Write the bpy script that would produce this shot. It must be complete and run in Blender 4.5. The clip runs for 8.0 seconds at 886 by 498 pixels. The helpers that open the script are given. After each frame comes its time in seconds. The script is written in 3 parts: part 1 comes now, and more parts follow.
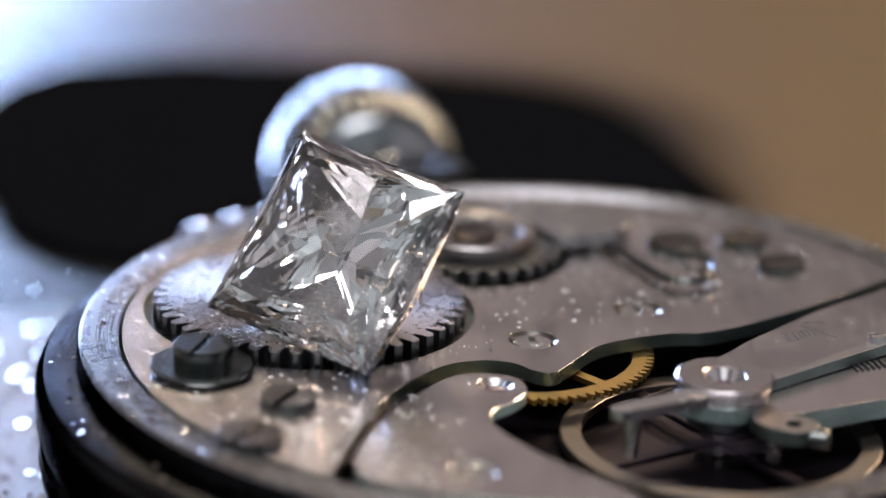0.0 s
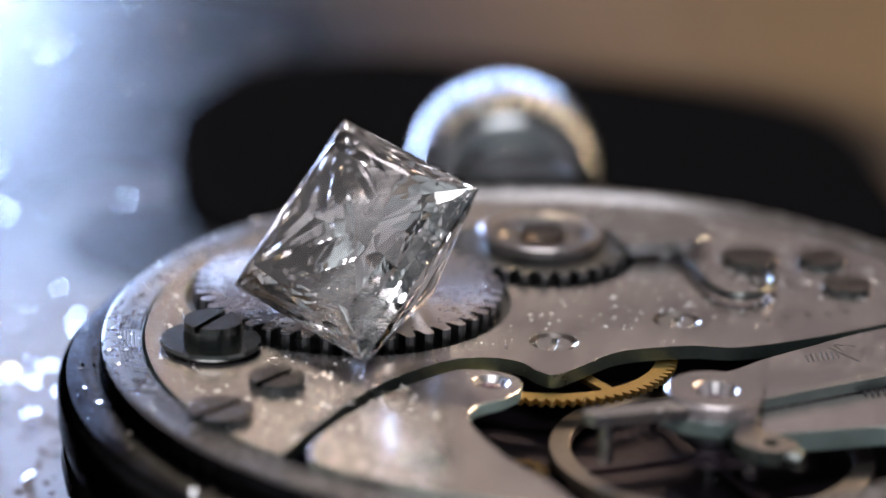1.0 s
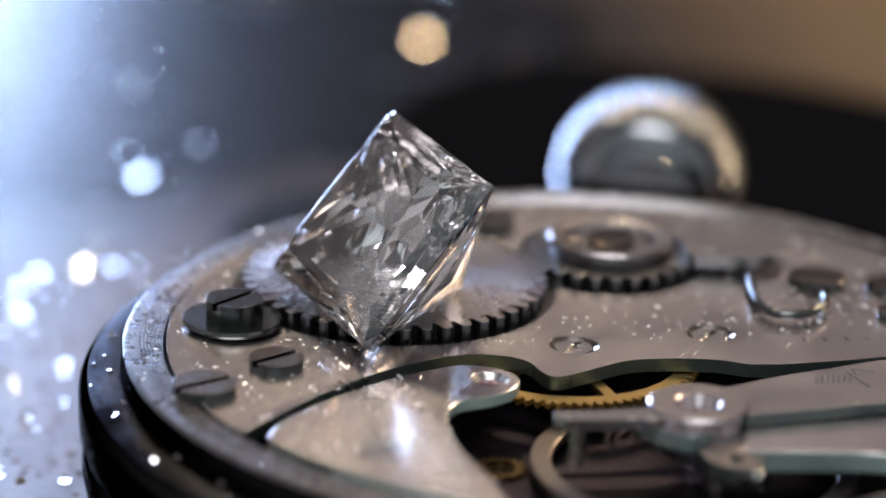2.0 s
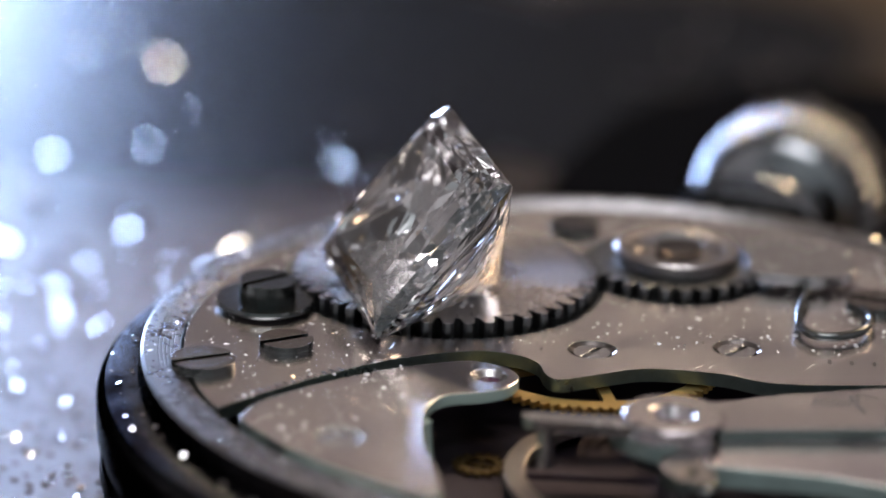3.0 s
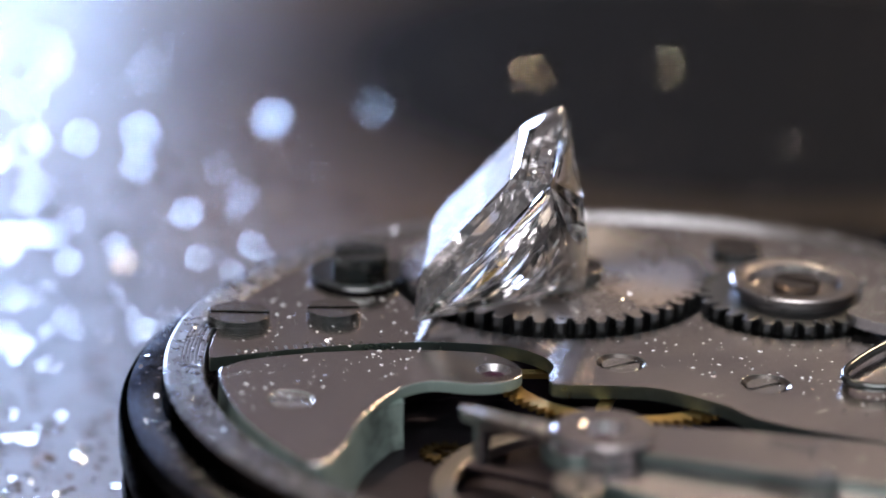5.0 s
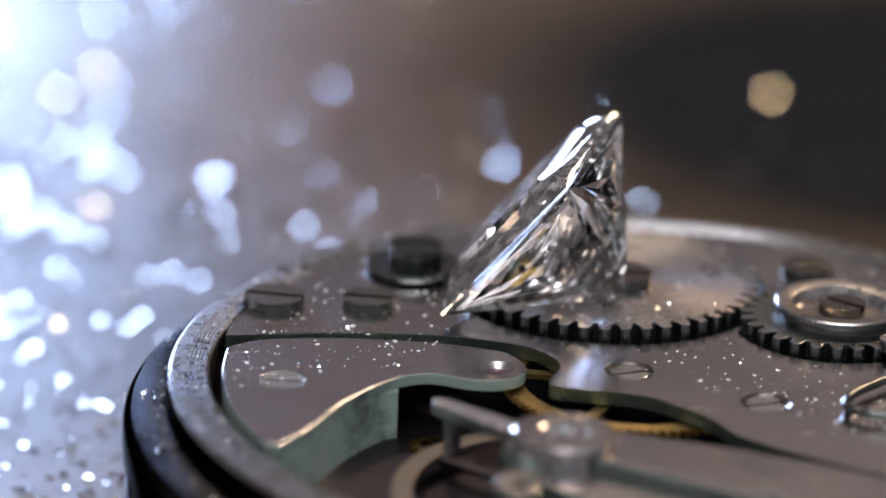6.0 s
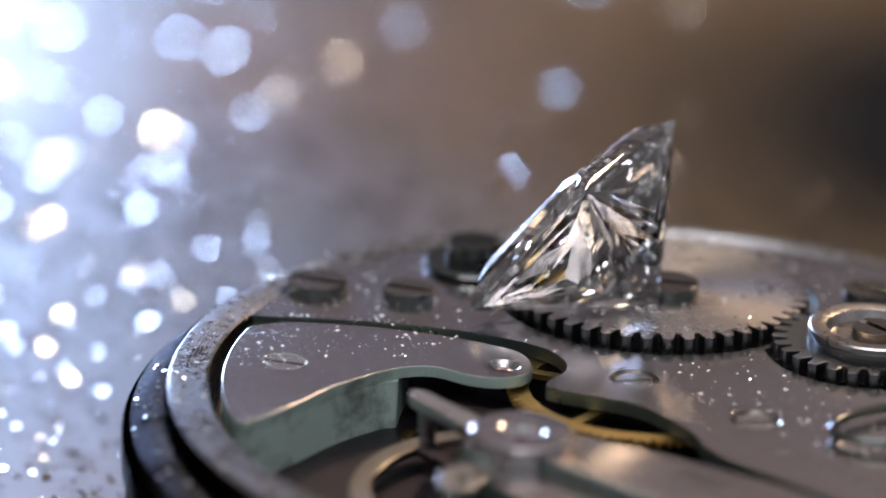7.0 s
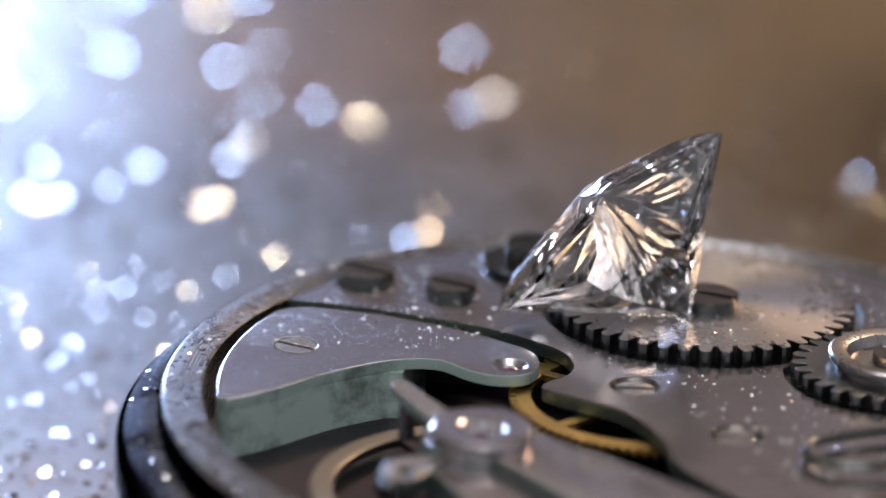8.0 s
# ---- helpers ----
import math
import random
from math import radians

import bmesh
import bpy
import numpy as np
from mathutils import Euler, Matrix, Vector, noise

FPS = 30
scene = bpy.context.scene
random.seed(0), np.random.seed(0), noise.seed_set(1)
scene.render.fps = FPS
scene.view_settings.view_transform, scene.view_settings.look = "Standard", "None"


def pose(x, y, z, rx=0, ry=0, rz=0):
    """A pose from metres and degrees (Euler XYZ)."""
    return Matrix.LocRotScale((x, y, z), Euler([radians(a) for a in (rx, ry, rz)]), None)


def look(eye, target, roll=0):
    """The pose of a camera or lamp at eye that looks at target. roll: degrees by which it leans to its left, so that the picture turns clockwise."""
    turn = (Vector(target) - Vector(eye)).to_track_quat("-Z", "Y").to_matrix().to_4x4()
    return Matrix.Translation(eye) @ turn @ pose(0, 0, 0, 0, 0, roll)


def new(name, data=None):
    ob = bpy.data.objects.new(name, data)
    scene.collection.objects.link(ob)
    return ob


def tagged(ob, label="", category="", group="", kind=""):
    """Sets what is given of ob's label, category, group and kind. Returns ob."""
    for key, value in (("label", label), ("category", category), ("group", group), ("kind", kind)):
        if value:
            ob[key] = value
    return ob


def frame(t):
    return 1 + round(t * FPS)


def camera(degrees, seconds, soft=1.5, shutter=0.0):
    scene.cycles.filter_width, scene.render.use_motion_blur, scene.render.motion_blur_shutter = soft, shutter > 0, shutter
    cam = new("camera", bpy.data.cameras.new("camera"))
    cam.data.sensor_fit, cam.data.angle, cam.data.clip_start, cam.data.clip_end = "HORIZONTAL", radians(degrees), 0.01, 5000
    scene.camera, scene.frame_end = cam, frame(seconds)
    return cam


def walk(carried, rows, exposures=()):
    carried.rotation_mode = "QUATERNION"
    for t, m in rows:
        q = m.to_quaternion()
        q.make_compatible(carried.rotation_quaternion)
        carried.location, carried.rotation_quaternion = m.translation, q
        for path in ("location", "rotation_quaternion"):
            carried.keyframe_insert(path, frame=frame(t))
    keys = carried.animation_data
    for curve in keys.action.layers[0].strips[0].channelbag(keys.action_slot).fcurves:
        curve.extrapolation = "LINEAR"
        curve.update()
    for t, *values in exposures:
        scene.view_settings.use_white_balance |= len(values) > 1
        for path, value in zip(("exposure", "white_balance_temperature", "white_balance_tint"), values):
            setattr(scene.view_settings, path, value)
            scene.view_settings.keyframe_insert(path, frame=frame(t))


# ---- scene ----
# Units in the plan below: millimetres on the turntable (axis at the origin), scaled to metres by MM.
MM = 0.001
SECONDS = 8.0

# ---- camera: it stands still, close to the watch ----
cam = camera(14.41, SECONDS, soft=1.5)
EYE = Vector((0.0076, -94.2366, 37.5497)) * MM
AIM = Vector((-2.6737, 2.711, 2.8657)) * MM
walk(cam, [(0.0, look(EYE, AIM, 2.018)), (SECONDS, look(EYE, AIM, 2.018))],
     [(0.0, 0.2), (1.5, 0.12), (3.0, 0.05), (4.5, 0.0), (6.5, 0.0), (SECONDS, 0.08)])
cam.data.dof.use_dof = True
cam.data.dof.focus_distance = 103.0 * MM
cam.data.dof.aperture_fstop = 33.0

# ---- light: a cool window behind on one side, a small warm lamp behind on the other ----
world = bpy.data.worlds.new("world")
world.use_nodes = True
world.node_tree.nodes["Background"].inputs["Color"].default_value = (0.55, 0.47, 0.40, 1)
world.node_tree.nodes["Background"].inputs["Strength"].default_value = 0.12
scene.world = world


def area_lamp(name, eye, target, wide, high, watts, colour):
    data = bpy.data.lights.new(name, "AREA")
    data.shape, data.size, data.size_y = "RECTANGLE", wide, high
    data.energy, data.color = watts, colour
    ob = new(name, data)
    ob.matrix_world = look(Vector(eye), Vector(target))
    return ob


def heading(azimuth, height, distance):
    """A place seen from the axis: degrees to the right of straight ahead, degrees up, metres."""
    a, h = radians(azimuth), radians(height)
    return (distance * math.sin(a) * math.cos(h), distance * math.cos(a) * math.cos(h), distance * math.sin(h))


area_lamp("window_light", heading(-18.5, 8.2, 0.60), (0, 0, 0), 0.18, 0.11, 3.0, (0.46, 0.62, 1.0))
area_lamp("warm_lamp", heading(27, 34, 0.55), (0, 0, 0), 0.08, 0.08, 1.1, (1.0, 0.72, 0.46))
area_lamp("spot_lamp", heading(-8, 48, 0.55), (0, 0, 0), 0.045, 0.045, 0.45, (1.0, 0.82, 0.60))
# Added fill: brightens the unseen north wall that the plates mirror.
area_lamp("wall_fill", (0.15, 1.1, 1.7), (0.1, 1.6, 1.05), 0.4, 0.3, 6.1, (1.0, 0.90, 0.80))
# Added overhead fill for the diamond, the dust and the side faces.
area_lamp("ceiling_fill", (0.0, -0.75, 1.88), (0.0, -0.75, 0.0), 1.2, 1.0, 34.0, (0.97, 0.95, 1.0))


# ---- materials ----
def material(name, colour, rough=0.5, metal=0.0, spec=0.5):
    m = bpy.data.materials.new(name)
    m.use_nodes = True
    b = m.node_tree.nodes["Principled BSDF"]
    b.inputs["Base Color"].default_value = (*colour, 1)
    b.inputs["Roughness"].default_value = rough
    b.inputs["Metallic"].default_value = metal
    b.inputs["Specular IOR Level"].default_value = spec
    return m


def link(m, a, b):
    m.node_tree.links.new(a, b)


def node(m, kind, **inputs):
    n = m.node_tree.nodes.new(kind)
    for key, value in inputs.items():
        n.inputs[key.replace("_", " ")].default_value = value
    return n


def ramp(m, source, low, high, a, b):
    n = node(m, "ShaderNodeMapRange", From_Min=low, From_Max=high, To_Min=a, To_Max=b)
    link(m, source, n.inputs["Value"])
    return n.outputs["Result"]


def worn_metal(name, colour, rough, tint=0.25, grain=2500.0, streak=(1, 1, 1), bump=0.12, dirt=0.5, mottle=0.1):
    """Metal with stains at two scales, fine grain and relief; object space in metres."""
    m = material(name, colour, rough, 1.0)
    b = m.node_tree.nodes["Principled BSDF"]
    place = node(m, "ShaderNodeTexCoord")
    stretch = node(m, "ShaderNodeMapping", Scale=streak)
    link(m, place.outputs["Object"], stretch.inputs["Vector"])
    big = node(m, "ShaderNodeTexNoise", Scale=420.0, Detail=6.0, Roughness=0.62)
    fine = node(m, "ShaderNodeTexNoise", Scale=grain, Detail=5.0, Roughness=0.7)
    link(m, place.outputs["Object"], big.inputs["Vector"])
    link(m, stretch.outputs["Vector"], fine.inputs["Vector"])
    mix = node(m, "ShaderNodeMix")
    mix.data_type = "RGBA"
    mix.inputs["A"].default_value = (*colour, 1)
    mix.inputs["B"].default_value = (*[c * (1 - dirt) for c in colour], 1)
    link(m, ramp(m, big.outputs["Fac"], 0.45, 0.75, 0.0, tint * 2), mix.inputs["Factor"])
    link(m, mix.outputs["Result"], b.inputs["Base Color"])
    add = node(m, "ShaderNodeMath")
    add.operation = "ADD"
    link(m, ramp(m, big.outputs["Fac"], 0.3, 0.75, rough * (1 - mottle), rough * (1 + mottle)), add.inputs[0])
    link(m, ramp(m, fine.outputs["Fac"], 0.3, 0.7, -0.03, 0.04), add.inputs[1])
    link(m, add.outputs["Value"], b.inputs["Roughness"])
    relief = node(m, "ShaderNodeBump", Strength=bump, Distance=0.00003)
    link(m, fine.outputs["Fac"], relief.inputs["Height"])
    link(m, relief.outputs["Normal"], b.inputs["Normal"])
    return m


NICKEL = worn_metal("brushed_nickel", (0.565, 0.53, 0.535), 0.215, tint=0.14, grain=5200.0, streak=(1, 0.1, 1), bump=0.06, mottle=0.24)
RINGED = worn_metal("turned_nickel", (0.25, 0.245, 0.25), 0.28, tint=0.15, streak=(1, 1, 4))
STEEL = worn_metal("polished_steel", (0.55, 0.545, 0.55), 0.25, tint=0.06, grain=5200.0, bump=0.02)
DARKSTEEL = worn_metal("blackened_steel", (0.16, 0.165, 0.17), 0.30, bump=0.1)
CASE = worn_metal("dark_case_metal", (0.032, 0.032, 0.034), 0.24, tint=0.35, grain=4500.0, bump=0.5)
CASE.node_tree.nodes["Principled BSDF"].inputs["Specular Tint"].default_value = (0.10, 0.10, 0.10, 1)


def brushed(m, amount, direction=None):
    """Brush marks: the shine spreads across them, along direction or away from the thing's axis."""
    b = m.node_tree.nodes["Principled BSDF"]
    b.inputs["Anisotropic"].default_value = amount
    if direction:
        way = node(m, "ShaderNodeVectorTransform", Vector=direction)
        way.vector_type, way.convert_from, way.convert_to = "VECTOR", "OBJECT", "WORLD"
        link(m, way.outputs["Vector"], b.inputs["Tangent"])
    else:
        way = m.node_tree.nodes.new("ShaderNodeTangent")
        way.direction_type, way.axis = "RADIAL", "Z"
        b.inputs["Anisotropic Rotation"].default_value = 0.25
        link(m, way.outputs["Tangent"], b.inputs["Tangent"])


brushed(NICKEL, 0.7, (-0.17, 1.0, 0.0))
brushed(RINGED, 0.35)
FACE = worn_metal("circular_brushed_steel", (0.53, 0.50, 0.495), 0.28, tint=0.10, grain=5200.0, bump=0.02, mottle=0.2)
brushed(FACE, 0.66)
CHROME = worn_metal("chrome", (0.31, 0.325, 0.335), 0.18, bump=0.04)
# Side faces: a teal reflection and shade are put into this colour.
EDGE = worn_metal("teal_reflection_edge", (0.20, 0.25, 0.235), 0.34, tint=0.5, grain=3000.0, bump=0.8, mottle=0.3)
# Small bridge sides: a teal reflection lies in the colour, under dark blotches.
TEALSIDE = worn_metal("teal_reflection_wall", (0.37, 0.48, 0.43), 0.42, tint=0.9, grain=2600.0, streak=(1, 1, 0.25), bump=0.6, dirt=0.85, mottle=0.3)
BRONZE = worn_metal("dull_bronze", (0.11, 0.075, 0.03), 0.4)
SCREW = worn_metal("worn_screw_steel", (0.27, 0.245, 0.225), 0.21, tint=0.25, grain=4200.0, bump=0.04)
BLACKSTEEL = worn_metal("black_oxide_steel", (0.125, 0.135, 0.132), 0.19, tint=0.3, grain=4200.0, bump=0.08)
COVER = worn_metal("dull_steel", (0.35, 0.325, 0.315), 0.29, tint=0.12, grain=4200.0, bump=0.04)
OLDBRONZE = worn_metal("worn_bronze", (0.25, 0.22, 0.20), 0.36, tint=0.3, bump=0.1)
BRASS = worn_metal("gilt_brass", (0.66, 0.45, 0.16), 0.30)
SHELF = worn_metal("worn_shelf", (0.085, 0.085, 0.09), 0.22, tint=0.6, grain=5000.0, bump=1.0)
SHELF.node_tree.nodes["Principled BSDF"].inputs["Specular Tint"].default_value = (0.3, 0.3, 0.3, 1)
EDGE.node_tree.nodes["Principled BSDF"].inputs["Metallic"].default_value = 0.95
TEALSIDE.node_tree.nodes["Principled BSDF"].inputs["Metallic"].default_value = 0.35
# Deep parts: the shade under the bridges is put into this dark colour.
RECESS = worn_metal("recess_shade_metal", (0.050, 0.040, 0.050), 0.4, bump=0.2)
ENGRAVED = material("engraved_mark", (0.05, 0.05, 0.055), 0.5, 0.6)
RUBY = material("ruby", (0.05, 0.008, 0.03), 0.08, 0.0, 0.8)
DUST = material("white_lint", (0.92, 0.92, 0.93), 0.35)
_glow = node(DUST, "ShaderNodeBsdfTranslucent", Color=(0.9, 0.9, 0.92, 1))
_half = node(DUST, "ShaderNodeMixShader", Fac=0.2)
link(DUST, DUST.node_tree.nodes["Principled BSDF"].outputs["BSDF"], _half.inputs[1])
link(DUST, _glow.outputs["BSDF"], _half.inputs[2])
link(DUST, _half.outputs["Shader"], DUST.node_tree.nodes["Material Output"].inputs["Surface"])
MATT_BLACK = material("black_piece", (0.004, 0.004, 0.0045), 1.0, 0.0, 0.0)
WALL = material("wall_paint", (0.325, 0.285, 0.295), 0.9)
DARK_MATT = material("dark_matt", (0.018, 0.018, 0.018), 0.7)
TEAL = material("teal_wall_paint", (0.40, 0.45, 0.45), 0.8)
GREY = material("grey_wall_paint", (0.70, 0.68, 0.68), 0.9)
WHITE = material("white_ceiling_paint", (0.78, 0.77, 0.76), 0.9)

GEM = bpy.data.materials.new("diamond")
GEM.use_nodes = True
GEM.node_tree.nodes.clear()
_out = GEM.node_tree.nodes.new("ShaderNodeOutputMaterial")
_glass = node(GEM, "ShaderNodeBsdfGlass", Color=(0.99, 0.99, 0.99, 1), Roughness=0.0, IOR=2.42)
link(GEM, _glass.outputs["BSDF"], _out.inputs["Surface"])


def paper(name, light, dark, spec, rough):
    """Crinkled lacquered paper that carries the flakes."""
    m = material(name, light, rough, 0.0, spec)
    b = m.node_tree.nodes["Principled BSDF"]
    place = node(m, "ShaderNodeTexCoord")
    big = node(m, "ShaderNodeTexNoise", Scale=60.0, Detail=4.0)
    fine = node(m, "ShaderNodeTexNoise", Scale=2600.0, Detail=3.0)
    link(m, place.outputs["Object"], big.inputs["Vector"])
    link(m, place.outputs["Object"], fine.inputs["Vector"])
    mix = node(m, "ShaderNodeMix")
    mix.data_type = "RGBA"
    mix.inputs["A"].default_value = (*light, 1)
    mix.inputs["B"].default_value = (*dark, 1)
    link(m, big.outputs["Fac"], mix.inputs["Factor"])
    link(m, mix.outputs["Result"], b.inputs["Base Color"])
    relief = node(m, "ShaderNodeBump", Strength=0.16, Distance=0.0002)
    link(m, fine.outputs["Fac"], relief.inputs["Height"])
    link(m, relief.outputs["Normal"], b.inputs["Normal"])
    return m


SHEET = paper("brown_glitter_paper", (0.112, 0.060, 0.008), (0.076, 0.041, 0.006), 0.55, 0.37)
_lacquer = SHEET.node_tree.nodes["Principled BSDF"]
_lacquer.inputs["Coat Weight"].default_value = 0.10
_lacquer.inputs["Coat Roughness"].default_value = 0.52


def round_patches(m, discs, colour, dull=False):
    """Large round patches (x, y, inner, outer) that fade out into the brown of the paper; dull ones lose their gloss.
    """
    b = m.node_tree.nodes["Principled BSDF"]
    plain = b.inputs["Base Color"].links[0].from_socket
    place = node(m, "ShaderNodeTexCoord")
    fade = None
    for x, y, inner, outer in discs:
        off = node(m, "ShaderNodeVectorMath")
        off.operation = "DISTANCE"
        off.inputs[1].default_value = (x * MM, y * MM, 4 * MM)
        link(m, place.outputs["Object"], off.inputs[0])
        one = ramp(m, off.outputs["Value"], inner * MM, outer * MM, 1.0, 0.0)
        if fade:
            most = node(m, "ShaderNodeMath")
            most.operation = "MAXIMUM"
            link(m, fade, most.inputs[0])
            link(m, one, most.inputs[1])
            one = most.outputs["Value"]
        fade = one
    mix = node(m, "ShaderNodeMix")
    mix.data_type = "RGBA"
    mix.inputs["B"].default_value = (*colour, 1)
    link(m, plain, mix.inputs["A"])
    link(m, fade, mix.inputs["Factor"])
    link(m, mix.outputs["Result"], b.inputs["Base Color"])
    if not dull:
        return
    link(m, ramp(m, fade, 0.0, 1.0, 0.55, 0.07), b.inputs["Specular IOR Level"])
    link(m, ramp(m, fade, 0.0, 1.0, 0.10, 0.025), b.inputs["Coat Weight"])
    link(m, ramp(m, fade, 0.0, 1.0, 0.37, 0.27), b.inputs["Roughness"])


PATCH = (-41.0, 33.5)
round_patches(SHEET, [(-23.0, -13.0, 8.0, 26.0)], (0.066, 0.070, 0.090))
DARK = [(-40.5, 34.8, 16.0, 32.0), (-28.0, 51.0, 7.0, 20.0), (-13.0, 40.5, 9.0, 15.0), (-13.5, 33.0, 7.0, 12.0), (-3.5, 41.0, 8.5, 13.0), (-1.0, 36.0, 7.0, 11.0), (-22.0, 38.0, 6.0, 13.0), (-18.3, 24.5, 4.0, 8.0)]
round_patches(SHEET, DARK, (0.004, 0.0045, 0.005), dull=True)


def flake_material():
    m = material("silver_flake", (0.8, 0.8, 0.82), 0.10, 1.0)
    b = m.node_tree.nodes["Principled BSDF"]
    geo = m.node_tree.nodes.new("ShaderNodeNewGeometry")
    tint = m.node_tree.nodes.new("ShaderNodeValToRGB")
    stops = tint.color_ramp.elements
    stops[0].position, stops[0].color = 0.0, (0.45, 0.40, 0.35, 1)
    stops[1].position, stops[1].color = 1.0, (0.72, 0.74, 0.78, 1)
    link(m, geo.outputs["Random Per Island"], tint.inputs["Fac"])
    link(m, tint.outputs["Color"], b.inputs["Base Color"])
    return m


FLAKE = flake_material()

# ---- building helpers ----
THINGS = []


def thing(name, x, y, z, label, category, group="", kind=""):
    """An Empty at a thing's base, in the plan's millimetres; it turns with the table."""
    ob = new(name)
    ob.empty_display_size = 0.002
    ob.location = Vector((x, y, z)) * MM
    ob["base"] = (x, y, z)
    THINGS.append(ob)
    return tagged(ob, label, category, group, kind)


def loose(name, made, mat, label, category):
    """Countless small bits that lie about, one mesh; a bmesh comes in the plan's millimetres."""
    mesh = made
    if isinstance(made, bmesh.types.BMesh):
        for v in made.verts:
            v.co *= MM
        mesh = bpy.data.meshes.new(name)
        made.to_mesh(mesh)
        made.free()
    mesh.materials.append(mat)
    ob = new(name, mesh)
    ob["base"] = (0.0, 0.0, 0.0)
    THINGS.append(ob)
    return tagged(ob, label, category, kind="stuff")


def root(ob):
    while ob.parent:
        ob = ob.parent
    return ob


def part(name, bm, mat, parent, label="", bevel=0.0, smooth=None, kind="", outward=True, edge=None):
    """One mesh object under a thing or a part; the bmesh is in the plan's millimetres."""
    base = Vector(root(parent)["base"])
    if outward:
        bmesh.ops.recalc_face_normals(bm, faces=bm.faces[:])
    for v in bm.verts:
        v.co = (v.co - base) * MM
    mesh = bpy.data.meshes.new(name)
    bm.to_mesh(mesh)
    bm.free()
    mesh.materials.append(mat)
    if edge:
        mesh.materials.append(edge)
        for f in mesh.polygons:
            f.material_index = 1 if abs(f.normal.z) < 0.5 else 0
    ob = new(name, mesh)
    ob.parent = parent
    if bevel:
        mod = ob.modifiers.new("edge", "BEVEL")
        mod.width, mod.segments, mod.limit_method, mod.angle_limit = bevel * MM, 2, "ANGLE", radians(40)
    if smooth:
        mesh.polygons.foreach_set("use_smooth", [True] * len(mesh.polygons))
        mesh.set_sharp_from_angle(angle=radians(smooth))
    return tagged(ob, label, kind=kind)


def lathe(profile, cx, cy, segments=96, bm=None, axis=None, closed=False):
    """Turns (radius, height) pairs round the vertical through (cx, cy), or by the matrix axis."""
    bm = bm or bmesh.new()
    place = axis or Matrix.Translation((cx, cy, 0))
    rings = []
    for r, z in profile:
        if r < 1e-6:
            rings.append([bm.verts.new(place @ Vector((0, 0, z)))])
        else:
            rings.append([bm.verts.new(place @ Vector((r * math.cos(2 * math.pi * k / segments), r * math.sin(2 * math.pi * k / segments), z))) for k in range(segments)])
    pairs = list(zip(rings, rings[1:])) + ([(rings[-1], rings[0])] if closed else [])
    for a, b in pairs:
        for k in range(segments):
            q = (k + 1) % segments
            if len(a) == 1 and len(b) > 1:
                bm.faces.new((a[0], b[q], b[k]))
            elif len(b) == 1 and len(a) > 1:
                bm.faces.new((a[k], a[q], b[0]))
            elif len(a) > 1:
                bm.faces.new((a[k], a[q], b[q], b[k]))
    return bm


def circle(cx, cy, r, n=48, start=0.0, stop=360.0):
    full = abs(stop - start) >= 359.9
    return [(cx + r * math.cos(radians(start + (stop - start) * k / (n if full else n - 1))), cy + r * math.sin(radians(start + (stop - start) * k / (n if full else n - 1)))) for k in range(n)]


def spline(points, steps=6):
    """A smooth open line through the points."""
    out = []
    for i in range(len(points) - 1):
        p0, p1, p2, p3 = (Vector(points[max(i - 1, 0)]), Vector(points[i]), Vector(points[i + 1]), Vector(points[min(i + 2, len(points) - 1)]))
        for k in range(steps):
            t = k / steps
            out.append(tuple(0.5 * (2 * p1 + (p2 - p0) * t + (2 * p0 - 5 * p1 + 4 * p2 - p3) * t * t + (3 * p1 - p0 - 3 * p2 + p3) * t ** 3)))
    return out + [tuple(points[-1])]


def slab(outline, z0, z1, holes=(), bm=None, taper=0.0, upto=None):
    """A plate of any outline with holes, from z0 up to z1; its foot may be wider than its top."""
    bm = bm or bmesh.new()
    edges, loops = [], []
    for loop in (outline, *holes):
        vs = [bm.verts.new((x, y, z1)) for x, y in loop]
        loops.append(vs)
        edges += [bm.edges.new((vs[k], vs[(k + 1) % len(vs)])) for k in range(len(vs))]
    got = bmesh.ops.triangle_fill(bm, edges=edges, use_beauty=True, use_dissolve=False)
    top = [g for g in got["geom"] if isinstance(g, bmesh.types.BMFace)]
    low = {v: bm.verts.new((v.co.x, v.co.y, z0)) for vs in loops for v in vs}
    if taper:
        vs = loops[0]
        area = sum(a.co.x * b.co.y - b.co.x * a.co.y for a, b in zip(vs, vs[1:] + vs[:1]))
        for k, v in enumerate(vs[:upto]):
            d = vs[(k + 1) % len(vs)].co - vs[k - 1].co
            if d.length > 1e-9:
                out = Vector((d.y, -d.x, 0)).normalized() * math.copysign(taper, area)
                low[v].co += out
    for f in top:
        bm.faces.new([low[v] for v in reversed(f.verts)])
    for vs in loops:
        for k in range(len(vs)):
            a, b = vs[k], vs[(k + 1) % len(vs)]
            bm.faces.new((a, b, low[b], low[a]))
    return bm


def box(cx, cy, z0, z1, wide, deep, turn=0.0, bm=None):
    c, s = math.cos(radians(turn)), math.sin(radians(turn))
    return slab([(cx + c * u - s * v, cy + s * u + c * v) for u, v in ((-wide / 2, -deep / 2), (wide / 2, -deep / 2), (wide / 2, deep / 2), (-wide / 2, deep / 2))], z0, z1, bm=bm)


